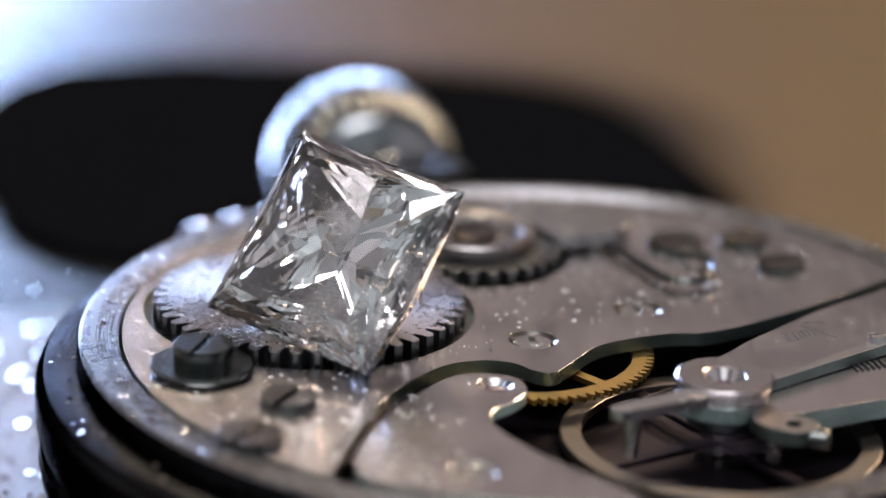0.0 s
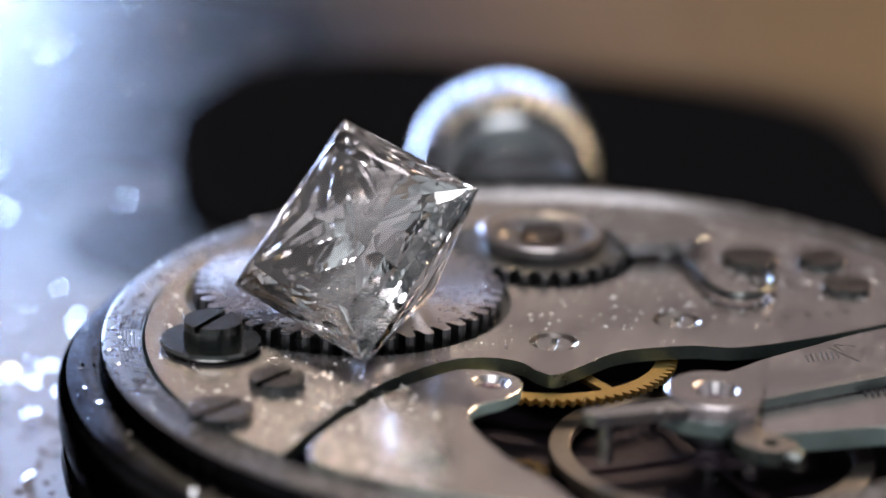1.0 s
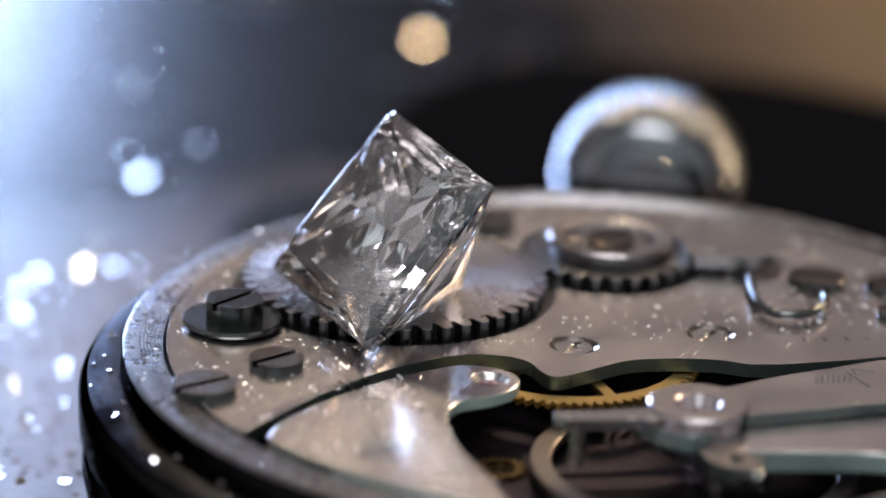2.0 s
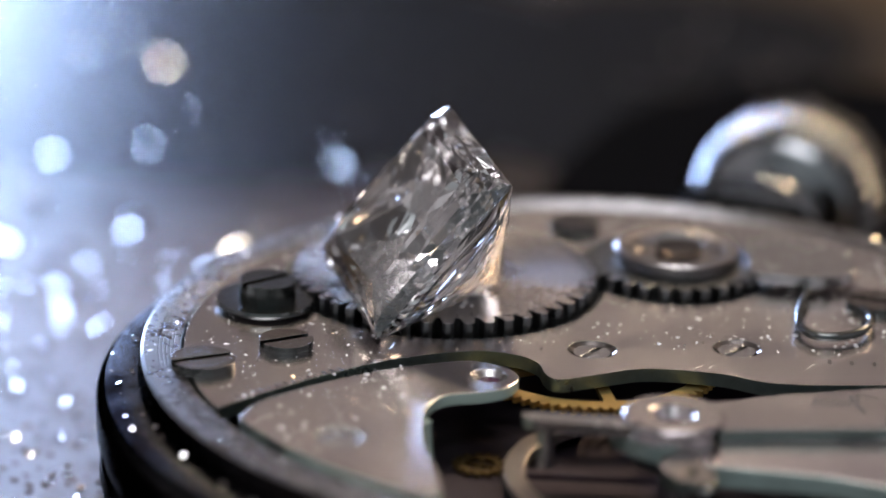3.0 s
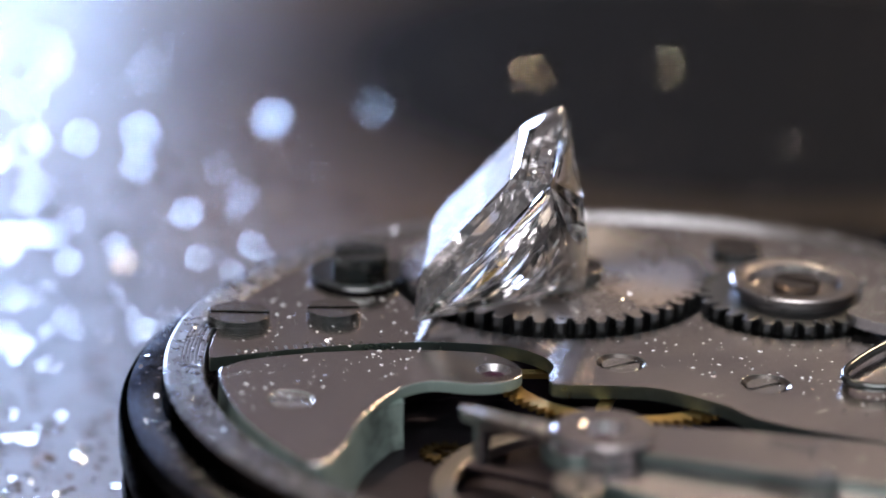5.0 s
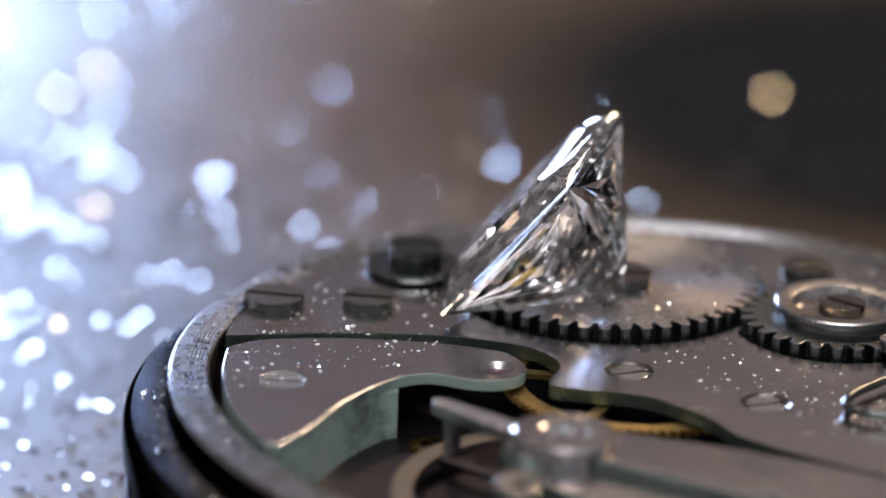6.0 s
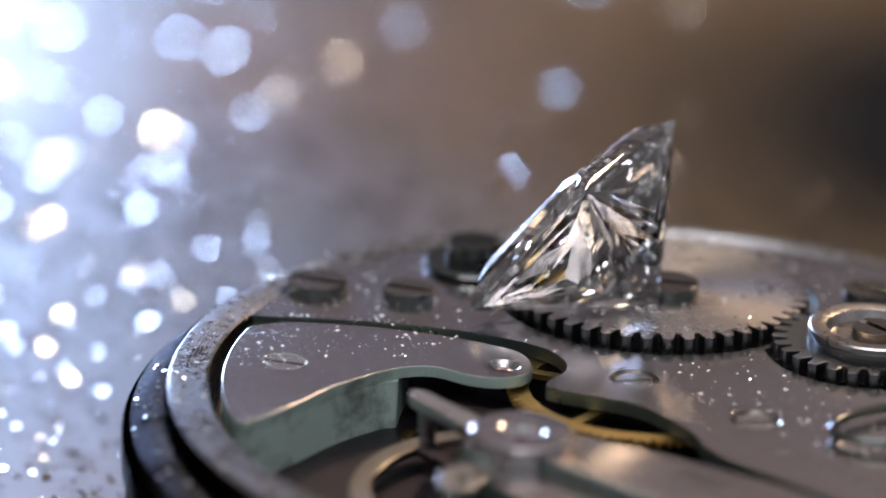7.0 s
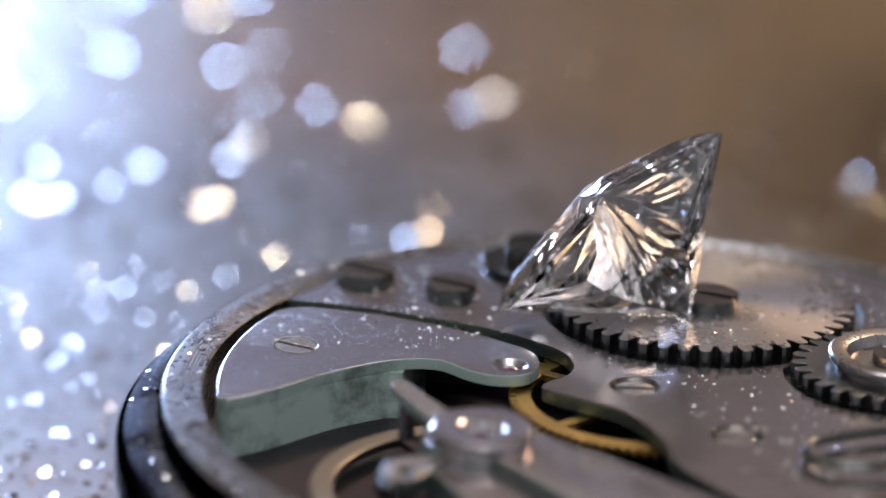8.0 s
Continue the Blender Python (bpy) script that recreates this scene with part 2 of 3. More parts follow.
def tube(points, r, bm=None, sides=10):
    """A round wire along a line of 3D points."""
    bm = bm or bmesh.new()
    pts = [Vector(p) for p in points]
    rings = []
    for i, p in enumerate(pts):
        d = (pts[min(i + 1, len(pts) - 1)] - pts[max(i - 1, 0)]).normalized()
        u = d.cross(Vector((0, 0, 1))).normalized()
        w = u.cross(d)
        rings.append([bm.verts.new(p + r * (math.cos(2 * math.pi * k / sides) * u + math.sin(2 * math.pi * k / sides) * w)) for k in range(sides)])
    for a, b in zip(rings, rings[1:]):
        for k in range(sides):
            bm.faces.new((a[k], a[(k + 1) % sides], b[(k + 1) % sides], b[k]))
    bm.faces.new(rings[0])
    bm.faces.new(rings[-1])
    return bm


def slotted(cx, cy, z0, z1, r, slot=0.0, width=0.24, depth=0.18):
    """A screw head with a cut slot."""
    bm = slab(circle(cx, cy, r, 40), z0, z1 - depth)
    half = math.degrees(math.asin(width / 2 / r))
    for side in (0, 180):
        slab(circle(cx, cy, r, 22, slot + side + half, slot + side + 180 - half), z1 - depth, z1, bm=bm)
    return bm


def gear(cx, cy, r_out, r_in, teeth, z0, z1, hook=0.0, bore=0.0, phase=0.0):
    """A toothed wheel; hook leans the teeth to one side."""
    line = []
    for k in range(teeth):
        for f, r in ((0.02, r_in), (0.20 + hook, r_out * 0.985), (0.34 + hook, r_out), (0.56 + hook, r_out), (0.68 + hook * 0.5, r_out * 0.985), (0.80, r_in), (0.90, r_in * 0.992)):
            a = 2 * math.pi * (k + f + phase) / teeth
            line.append((cx + r * math.cos(a), cy + r * math.sin(a)))
    return slab(line, z0, z1, [circle(cx, cy, bore, 32)] if bore else [])


# ---- the plan ----
CX, CY = 0.60, 3.58          # the watch's centre
TABLE = -6.2                 # the table's height
RATCHET = (-6.70, 4.80)
SMALL = (-1.95, 10.38)
GAPLINE = [(-5.20, -7.70), (-4.85, -5.40), (-4.45, -3.50), (-3.70, -1.25), (-2.50, 0.62), (-1.40, 1.22), (-0.50, 1.15), (0.15, 0.62), (0.70, 0.48), (1.20, 1.25), (1.95, 2.68), (2.80, 3.40), (4.15, 4.10), (5.40, 4.38), (6.90, 5.45), (8.90, 7.30), (11.35, 9.95)]



# ---- the setting: room, table top, glitter, black piece ----
def room():
    w, h, t = 1.6, 1.9, 0.1
    floor_z = -0.75
    for name, cx, cy, sx, sy, z0, z1 in (
            ("wall_north", 0, w + t / 2, 2 * w + 2 * t, t, floor_z, h), ("wall_south", 0, -w - t / 2, 2 * w + 2 * t, t, floor_z, h),
            ("wall_east", w + t / 2, 0, t, 2 * w, floor_z, h), ("wall_west", -w - t / 2, 0, t, 2 * w, floor_z, h),
            # unseen dark panel, added so that the paper reflects less of the wall
            ("wall_panel", 0, w - 0.02, 2 * w, 0.04, floor_z, 0.56),
            ("ceiling", 0, 0, 2 * w + 2 * t, 2 * w + 2 * t, h, h + t), ("floor", 0, 0, 2 * w + 2 * t, 2 * w + 2 * t, floor_z - t, floor_z)):
        bm = box(cx, cy, z0, z1, sx, sy)
        bmesh.ops.recalc_face_normals(bm, faces=bm.faces[:])
        mesh = bpy.data.meshes.new(name)
        bm.to_mesh(mesh)
        bm.free()
        mesh.materials.append({"wall_south": TEAL, "wall_north": WALL, "wall_panel": DARK_MATT, "floor": WALL, "ceiling": WHITE}.get(name, GREY))
        tagged(new(name, mesh), "plain teal painted wall" if name == "wall_south" else "added unseen dark panel before the north wall" if name == "wall_panel" else "plain warm grey painted " + name.split("_")[0], name.split("_")[0], kind="structure")


def turntable():
    top = thing("turntable", 0, 0, TABLE - 4, "round turning table covered with brown and silver glitter paper", "turntable")
    part("plate", lathe([(0, TABLE - 0.2), (170.6, TABLE - 0.2), (171, TABLE - 0.6), (171, TABLE - 4), (0, TABLE - 4)], 0, 0, 128), DARK_MATT, top, "dark turning plate")
    part("paper", lathe([(0, TABLE), (170, TABLE), (170, TABLE - 0.196), (0, TABLE - 0.196)], 0, 0, 128), SHEET, top, "brown glitter paper with soft dark round patches")
    bm = box(0, 0, -0.75, (TABLE - 4) * MM, 1.1, 1.0)
    bmesh.ops.recalc_face_normals(bm, faces=bm.faces[:])
    mesh = bpy.data.meshes.new("table")
    bm.to_mesh(mesh)
    bm.free()
    mesh.materials.append(WALL)
    tagged(new("table", mesh), "plain brown table under the turning plate", "table", kind="structure")
    glitter()


def glitter():
    rng = np.random.default_rng(5)
    n = 72000
    r = np.sqrt(rng.uniform(13.0 ** 2, 88.0 ** 2, n))
    a = rng.uniform(0, 2 * np.pi, n)
    x, y = r * np.cos(a), r * np.sin(a)
    covered = np.max([np.clip((outer - np.hypot(x - cx, y - cy)) / (outer - inner), 0, 1) for cx, cy, inner, outer in DARK[1:]], axis=0)
    patch_ = np.hypot(x - PATCH[0], y - PATCH[1])
    bare = np.where((y > 28) & (x > -4), 0.03, 1.0) * np.where((y > 46) & (x > -32), 0.15, 1.0 - 0.96 * np.clip(covered * 1.6, 0, 1))
    chance = np.minimum(bare, 0.24 + 0.76 * np.clip((patch_ - 18.0) / 10.0, 0, 1))
    chance = chance * np.where(r > 44.0, 0.15, np.where(r > 30.0, 0.32, 1.0))
    keep = rng.random(n) < chance
    r, a = r[keep], a[keep]
    n = len(r)
    tilt = np.abs(rng.normal(0, radians(12.5), n))
    lean = rng.uniform(0, 2 * np.pi, n)
    size = rng.uniform(0.06, 0.17, n) * np.where(r > 30.0, 1.9, 1.0) * np.where(np.hypot(r * np.cos(a) - PATCH[0], r * np.sin(a) - PATCH[1]) < 14.0, 0.5, 1.0)
    normal = np.stack([np.sin(tilt) * np.cos(lean), np.sin(tilt) * np.sin(lean), np.cos(tilt)], 1)
    spin = rng.uniform(0, 2 * np.pi, n)
    ref = np.stack([np.cos(spin), np.sin(spin), np.zeros(n)], 1)
    u = np.cross(normal, ref)
    u /= np.linalg.norm(u, axis=1, keepdims=True)
    v = np.cross(normal, u)
    centre = np.stack([r * np.cos(a), r * np.sin(a), TABLE + 0.02 + size * np.sin(tilt)], 1)
    corners = []
    for k in range(6):
        c, s = math.cos(math.pi * k / 3), math.sin(math.pi * k / 3)
        corners.append(centre + size[:, None] * (c * u + s * v))
    verts = np.stack(corners, 1).reshape(-1, 3) * MM
    faces = np.arange(n * 6).reshape(n, 6)
    mesh = bpy.data.meshes.new("glitter")
    mesh.from_pydata(verts.tolist(), [], faces.tolist())
    loose("glitter", mesh, FLAKE, "loose silver glitter flakes strewn on the paper", "glitter")


# Flat black piece, added to make the dark area behind the watch.
PIECE_LINE = spline([(7.8, 33.8), (5.0, 41.5), (1.9, 47.2), (-6, 49.8), (-16, 49.8), (-21.5, 46.5), (-22.8, 39), (-20.6, 31), (-18.4, 26.8), (-15, 25), (-10.7, 26.8), (-4, 28.6), (4.6, 29.5), (7.8, 33.8)], 8)[:-1]


def black_piece():
    t = thing("black_piece", -12, 42, TABLE, "flat matt black piece on the glitter paper", "cloth")
    part("cloth", slab(PIECE_LINE, TABLE, TABLE + 0.4), MATT_BLACK, t, bevel=0.2)


# ---- the watch ----
def watch():
    w = thing("pocket_watch", CX, CY, TABLE, "opened pocket watch movement in a dark metal case, dusty nickel plates", "watch")
    turned = [(12.85, -1.9), (12.85, -0.06), (12.92, 0.0)]
    for k in range(5):
        r = 13.02 + 0.11 * k
        turned += [(r, 0.0), (r + 0.03, -0.028), (r + 0.06, 0.0)]
    turned += [(13.92, 0.0), (14.06, -0.11), (14.09, -0.97), (14.6, -0.97), (15.02, -1.03), (15.20, -1.12), (15.30, -1.30), (15.32, -1.5), (15.30, -2.4), (15.18, -2.8), (14.95, -2.95), (14.95, -3.15), (15.15, -3.3), (15.22, -3.7), (15.10, -4.3), (14.7, -5.0), (13.2, -5.7), (10.5, TABLE), (0, TABLE), (0, -3.0), (12.85, -3.0)]
    split = 20
    bezel = part("movement_ring", lathe(turned[:split] + [(13.55, -0.12), (13.55, -1.9)], CX, CY, 160, closed=True), RINGED, w, "turned nickel ring with fine concentric grooves", smooth=35)
    part("case", lathe([(13.6, -0.1)] + [(14.065, -0.085)] + turned[split:-2] + [(0, -2.4), (13.6, -2.4)], CX, CY, 160), CASE, w, "dark rounded case rim with a groove", smooth=35)
    part("shelf", lathe([(14.10, -0.95), (14.10, -0.80), (14.35, -0.80), (14.62, -0.835), (14.86, -0.90), (15.06, -1.0), (15.0, -1.05)], CX, CY, 160, closed=True), SHELF, w, "worn flat shelf round the movement ring", smooth=35)
    part("base_plate", lathe([(0, -2.3), (12.84, -2.3), (12.84, -1.75), (0, -1.75)], CX, CY, 96), RECESS, w, "base plate darkened with the shade of the recess")

    # the large bridge
    end = math.degrees(math.atan2(GAPLINE[-1][1] - CY, GAPLINE[-1][0] - CX))
    begin = math.degrees(math.atan2(GAPLINE[0][1] - CY, GAPLINE[0][0] - CX)) + 360
    rim = circle(CX, CY, 12.74, 110, end, begin)
    outline = spline(GAPLINE, 7) + rim[1:-1]
    holes = [circle(*RATCHET, 5.0, 90), circle(0.09, 3.09, 0.74, 32), circle(3.25, 6.08, 0.74, 32)]
    ring = circle(*SMALL, 3.05, 70)
    holes.append([p for p in ring if (p[0] - RATCHET[0]) ** 2 + (p[1] - RATCHET[1]) ** 2 > 5.12 ** 2])
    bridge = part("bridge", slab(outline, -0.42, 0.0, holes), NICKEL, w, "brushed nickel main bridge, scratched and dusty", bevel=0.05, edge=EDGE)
    inner = [(CX + (x - CX) * 0.94, CY + (y - CY) * 0.94) for x, y in circle(CX, CY, 12.5, 60, end + 6, begin - 4)]
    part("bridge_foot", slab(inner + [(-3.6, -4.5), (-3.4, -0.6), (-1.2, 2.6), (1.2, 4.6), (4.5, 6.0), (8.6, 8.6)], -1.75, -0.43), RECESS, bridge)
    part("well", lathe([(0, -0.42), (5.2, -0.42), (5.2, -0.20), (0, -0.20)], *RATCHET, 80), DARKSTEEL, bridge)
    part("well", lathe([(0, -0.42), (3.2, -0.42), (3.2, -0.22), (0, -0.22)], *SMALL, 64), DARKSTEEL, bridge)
    for x, y, slot in ((0.09, 3.09, 95), (3.25, 6.08, 92)):
        part("screw_seat", lathe([(0.74, -0.02), (0.60, -0.12), (0.60, -0.4), (0.74, -0.4)], x, y, 40, closed=True), SCREW, bridge, smooth=50)
        part("screw", slotted(x, y, -0.40, -0.07, 0.56, slot, 0.2, 0.16), STEEL, bridge, bevel=0.06)

    # the winding wheels
    wheel = part("ratchet_wheel", gear(*RATCHET, 4.72, 4.27, 46, -0.16, 0.37, -0.05), DARKSTEEL, w, "steel ratchet wheel with dark teeth")
    part("face", gear(*RATCHET, 4.71, 4.26, 46, 0.372, 0.40, -0.05), FACE, wheel, "satin steel face of the wheel")
    part("screw", slotted(RATCHET[0] + 0.8, RATCHET[1] + 0.2, 0.40, 0.78, 0.95, 70), SCREW, wheel, bevel=0.05, edge=BLACKSTEEL)
    small = part("crown_wheel", gear(*SMALL, 2.82, 2.38, 27, -0.16, 0.36), DARKSTEEL, w, "blackened steel crown wheel", bevel=0.03)
    part("cover", lathe([(0, 0.36), (1.76, 0.36), (1.76, 0.48), (1.92, 0.56), (1.96, 0.62), (1.96, 0.75), (1.90, 0.80), (1.58, 0.80), (1.44, 0.76), (1.30, 0.46), (0, 0.46)], SMALL[0], SMALL[1] + 0.2, 72), COVER, small, "round steel cover with a sunk centre", smooth=25)
    part("screw", slotted(SMALL[0] + 0.05, SMALL[1] + 0.25, 0.46, 0.80, 0.72, 35), SCREW, small, bevel=0.04)
    click = slab(spline([(-0.9, 12.4), (0.1, 11.6), (0.7, 10.7), (1.6, 10.95), (2.7, 11.6), (3.15, 12.4), (3.0, 13.2), (2.2, 13.9), (0.6, 14.3), (-0.9, 13.7), (-0.9, 12.4)], 6)[:-1], 0.26, 0.62)
    lever = part("click_lever", click, STEEL, w, "polished steel click lever", bevel=0.04)
    part("click_spring", tube([(x, y, 0.28) for x, y in spline([(1.6, 11.25), (2.45, 11.2), (3.15, 9.75), (3.95, 8.4), (4.75, 7.95), (5.4, 8.35), (5.68, 9.25), (5.4, 10.2), (4.7, 10.85)], 6)], 0.14), BLACKSTEEL, w, "dark bent wire click spring", smooth=60)

    # raised screws on the bridge
    for x, y, r, h, slot in ((4.55, 11.9, 0.9, 0.26, 20), (6.75, 12.6, 0.8, 0.24, 50), (7.85, 10.4, 0.76, 0.24, 15), (-6.46, 11.45, 0.8, 0.30, 40), (-7.55, -5.62, 0.93, 0.29, 62), (-6.72, -2.86, 0.80, 0.30, 66)):
        part("screw", slotted(x, y, 0.0, h, r, slot), SCREW, w, bevel=0.05, edge=BLACKSTEEL)
    washer = part("washer", lathe([(0, 0.06), (1.28, 0.06), (1.46, 0.10), (1.50, 0.19), (1.46, 0.28), (0, 0.28)], -9.41, -0.62, 64), BLACKSTEEL, w, "flat dark steel washer", smooth=40)
    part("shim", lathe([(0, 0.0), (1.2, 0.0), (1.2, 0.06), (0, 0.06)], -9.41, -0.62, 40), BLACKSTEEL, washer)
    part("screw", slotted(-9.38, -0.55, 0.26, 0.86, 0.86, 75, 0.2, 0.2), BLACKSTEEL, washer, "domed dark screw head with a slot", bevel=0.17)

    # the smaller bridge beside the balance
    inner_edge = spline([(3.15, -8.3), (2.15, -7.15), (0.60, -5.75), (-0.70, -4.0), (-0.98, -2.75), (-0.30, -1.75), (-0.02, -0.95), (-0.22, -0.15), (-0.85, 0.22), (-1.7, 0.15), (-2.35, -0.30), (-3.40, -2.05), (-4.10, -3.9), (-4.45, -5.3), (-4.62, -6.8), (-4.35, -7.75)], 7)
    a0 = math.degrees(math.atan2(-7.75 - CY, -4.35 - CX))
    a1 = math.degrees(math.atan2(-8.3 - CY, 3.15 - CX))
    outer = circle(CX, CY, 12.45, 30, a0, a1)
    second = part("small_bridge", slab(inner_edge + outer[1:-1], -0.36, 0.0, [circle(-0.95, -0.62, 0.52, 28), circle(-1.42, -6.98, 0.64, 32)]), NICKEL, w, "brushed nickel bridge with a curved inner wall", bevel=0.10, edge=TEALSIDE)
    foot = spline([(3.15, -8.3), (2.15, -7.15), (0.60, -5.75), (-0.46, -4.40), (-0.66, -3.72)], 7)
    foot += [(-1.6, -3.5), (-2.6, -3.2)] + [(-3.6, -4.2), (-4.1, -5.4), (-4.25, -6.8), (-4.1, -7.6)]
    part("bridge_wall", slab(foot + outer[1:-1], -1.75, -0.36, taper=0.14, upto=28), TEALSIDE, second, "side wall under the bridge, teal reflection in its colour", bevel=0.03)
    part("jewel_seat", lathe([(0.52, -0.01), (0.32, -0.16), (0.32, -0.4), (0.52, -0.4)], -0.95, -0.62, 36, closed=True), STEEL, second, smooth=50)
    part("jewel", lathe([(0, -0.4), (0.32, -0.4), (0.32, -0.17), (0.1, -0.15), (0, -0.22)], -0.95, -0.62, 32), RUBY, second, "dark red jewel", smooth=40)
    part("screw", slotted(-1.42, -6.98, -0.4, -0.02, 0.60, 68, 0.16, 0.14), STEEL, second, bevel=0.03)

    # brass train wheel under the bridges
    train = part("train_wheel", gear(-0.25, 3.42, 3.98, 3.78, 80, -0.66, -0.48, 0.0, 3.35), BRASS, w, "gilt brass gear wheel with five spokes", bevel=0.0)
    for k in range(5):
        a = -44 + 72 * k
        part("spoke", box(-0.25 + 1.8 * math.cos(radians(a)), 3.42 + 1.8 * math.sin(radians(a)), -0.65, -0.49, 3.3, 0.36, a), BRASS, train)
    escape = part("escape_wheel", gear(0.5, -2.9, 0.8, 0.6, 15, -1.72, -1.62, 0.15, 0.45), BRONZE, w, "small dull bronze escape wheel")
    for k in range(4):
        a = 90 * k + 20
        part("spoke", box(0.5 + 0.26 * math.cos(radians(a)), -2.9 + 0.26 * math.sin(radians(a)), -1.71, -1.63, 0.5, 0.08, a), BRONZE, escape)

    # balance wheel and its cock
    bx, by = 5.60, -0.95
    balance = part("balance_wheel", lathe([(4.02, -1.42), (4.64, -1.42), (4.64, -1.12), (4.02, -1.12)], bx, by, 96, closed=True), OLDBRONZE, w, "plain balance wheel rim", bevel=0.04)
    for k in range(2):
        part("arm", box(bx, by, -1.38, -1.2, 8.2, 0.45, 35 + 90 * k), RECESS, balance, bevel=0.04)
    hair = [(bx + (0.7 + 0.11 * k / 6) * math.cos(k * 0.35), by + (0.7 + 0.11 * k / 6) * math.sin(k * 0.35), -0.55) for k in range(110)]
    part("hairspring", tube(hair, 0.018, sides=5), RECESS, balance, "thin dark hairspring")
    part("staff", lathe([(0, -1.7), (0.3, -1.7), (0.3, -0.6), (0.12, -0.5), (0.12, 0.4), (0, 0.4)], bx, by, 24), STEEL, balance)
    step = [(6.6, -0.5), (11.9, 5.0)]
    fan = spline([(4.6, -0.2), (5.0, 0.8), (5.8, 1.9), (6.5, 3.0), (7.6, 4.4), (8.9, 6.0), (10.9, 8.0), (11.3, 8.9)], 6)
    fan += circle(CX, CY, 12.4, 14, math.degrees(math.atan2(8.9 - CY, 11.3 - CX)), math.degrees(math.atan2(5.0 - CY, 12.95 - CX)))[1:]
    fan += [step[1]] + spline([step[0], (6.2, -2.3), (5.0, -2.35), (4.2, -1.6), (4.6, -0.2)], 6)[:-1]
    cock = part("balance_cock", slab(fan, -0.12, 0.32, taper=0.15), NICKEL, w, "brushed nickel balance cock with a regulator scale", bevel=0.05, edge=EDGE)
    ledge = [(6.62, -0.52), (11.88, 4.94)] + circle(CX, CY, 12.4, 14, math.degrees(math.atan2(4.94 - CY, 12.95 - CX)), math.degrees(math.atan2(-0.0 - CY, 12.4 - CX)))[1:]
    ledge += spline([(11.9, 0.2), (10.3, -0.35), (9.1, -1.0), (7.8, -1.75), (6.9, -2.2), (6.62, -0.52)], 6)[:-1]
    lower = slab(ledge, -0.55, 0.10, taper=0.22)
    for v in lower.verts:
        if v.co.z > 0:
            v.co.z -= 0.05 * max(0.0, ((v.co.x - 6.6) * 5.5 - (v.co.y + 0.5) * 5.3) / 7.64)
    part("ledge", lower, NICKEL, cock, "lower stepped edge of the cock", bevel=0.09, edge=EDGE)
    part("cap", lathe([(0, 0.10), (1.28, 0.10), (1.28, 0.46), (1.38, 0.50), (1.44, 0.58), (1.42, 0.68), (1.35, 0.73), (0.66, 0.73), (0.58, 0.69), (0.36, 0.36), (0, 0.36)], bx, by + 0.05, 56), NICKEL, cock, "round polished end cap with a sunk jewel", smooth=25)
    part("jewel", lathe([(0, 0.36), (0.34, 0.36), (0.28, 0.44), (0, 0.41)], bx, by + 0.05, 28), RUBY, cock, smooth=40)
    reg = part("regulator", slab(spline([(4.7, -1.7), (3.5, -2.55), (2.6, -3.15), (2.3, -3.48), (2.6, -3.72), (3.1, -3.55), (4.1, -2.95), (5.3, -2.2), (4.7, -1.7)], 6)[:-1], 0.30, 0.62), STEEL, cock, "polished regulator finger", bevel=0.06)
    part("pin", lathe([(0, -0.9), (0.24, -0.9), (0.24, 0.3), (0, 0.3)], 2.95, -3.22, 24), STEEL, reg)
    part("bearing_block", lathe([(0, -0.75), (0.95, -0.75), (1.12, -0.62), (1.22, -0.30), (1.26, 0.10), (0, 0.10)], bx + 0.05, by, 48), EDGE, cock, "round block under the cap, teal reflection in its colour", smooth=40)
    stud = part("stud_holder", slab(spline([(6.25, -1.9), (6.45, -2.75), (6.9, -3.25), (7.55, -3.45), (8.1, -3.2), (8.25, -2.75), (7.9, -2.35), (7.3, -2.05), (6.9, -1.5), (6.25, -1.9)], 6)[:-1], -0.34, 0.10, [circle(7.5, -2.8, 0.22, 20)]), COVER, cock, "small stud arm with a hole", bevel=0.09, edge=EDGE)
    grip = Matrix.Translation((7.85, -3.05, -0.2)) @ Vector((1.0, -0.35, 0)).to_track_quat("Z", "Y").to_matrix().to_4x4()
    part("stud_screw", lathe([(0, 0), (0.30, 0), (0.30, 0.62), (0.24, 0.70), (0, 0.70)], 0, 0, 24, axis=grip), BLACKSTEEL, stud, "dark screw in the end of the arm", smooth=40)
    part("stud", lathe([(0, -1.0), (0.22, -1.0), (0.22, -0.34), (0, -0.34)], 7.0, -2.85, 20), STEEL, stud)
    part("index", slab([(6.75, -0.35), (6.95, -0.55), (10.75, 3.0), (10.75, 3.35), (10.35, 3.35)], 0.12, 0.46), STEEL, cock, "narrow polished regulator index", bevel=0.04, edge=EDGE)
    # regulator scale: two combs of short strokes, a long stroke and a corner mark
    for k in range(7):
        u = k / 6
        part("scale_mark", box(7.62 + 0.80 * u, 3.30 + 0.62 * u, 0.30, 0.326, 0.07, 0.62, 18), ENGRAVED, cock)
    part("scale_line", box(8.62, 3.98, 0.30, 0.324, 1.35, 0.10, -40), ENGRAVED, cock)
    part("letter_stroke", box(8.55, 4.72, 0.30, 0.324, 0.62, 0.07, 6), ENGRAVED, cock)
    part("letter_stroke", box(8.38, 4.42, 0.30, 0.324, 0.56, 0.07, -52), ENGRAVED, cock)
    for k in range(6):
        u = k / 5
        part("scale_mark", box(9.55 + 0.85 * u, 1.75 + 0.5 * u, 0.05, 0.115, 0.07, 0.5, 18), ENGRAVED, cock)
    part("screw", slotted(10.35, 3.25, 0.42, 0.60, 0.32, 20, 0.1, 0.08), STEEL, cock, bevel=0.03)
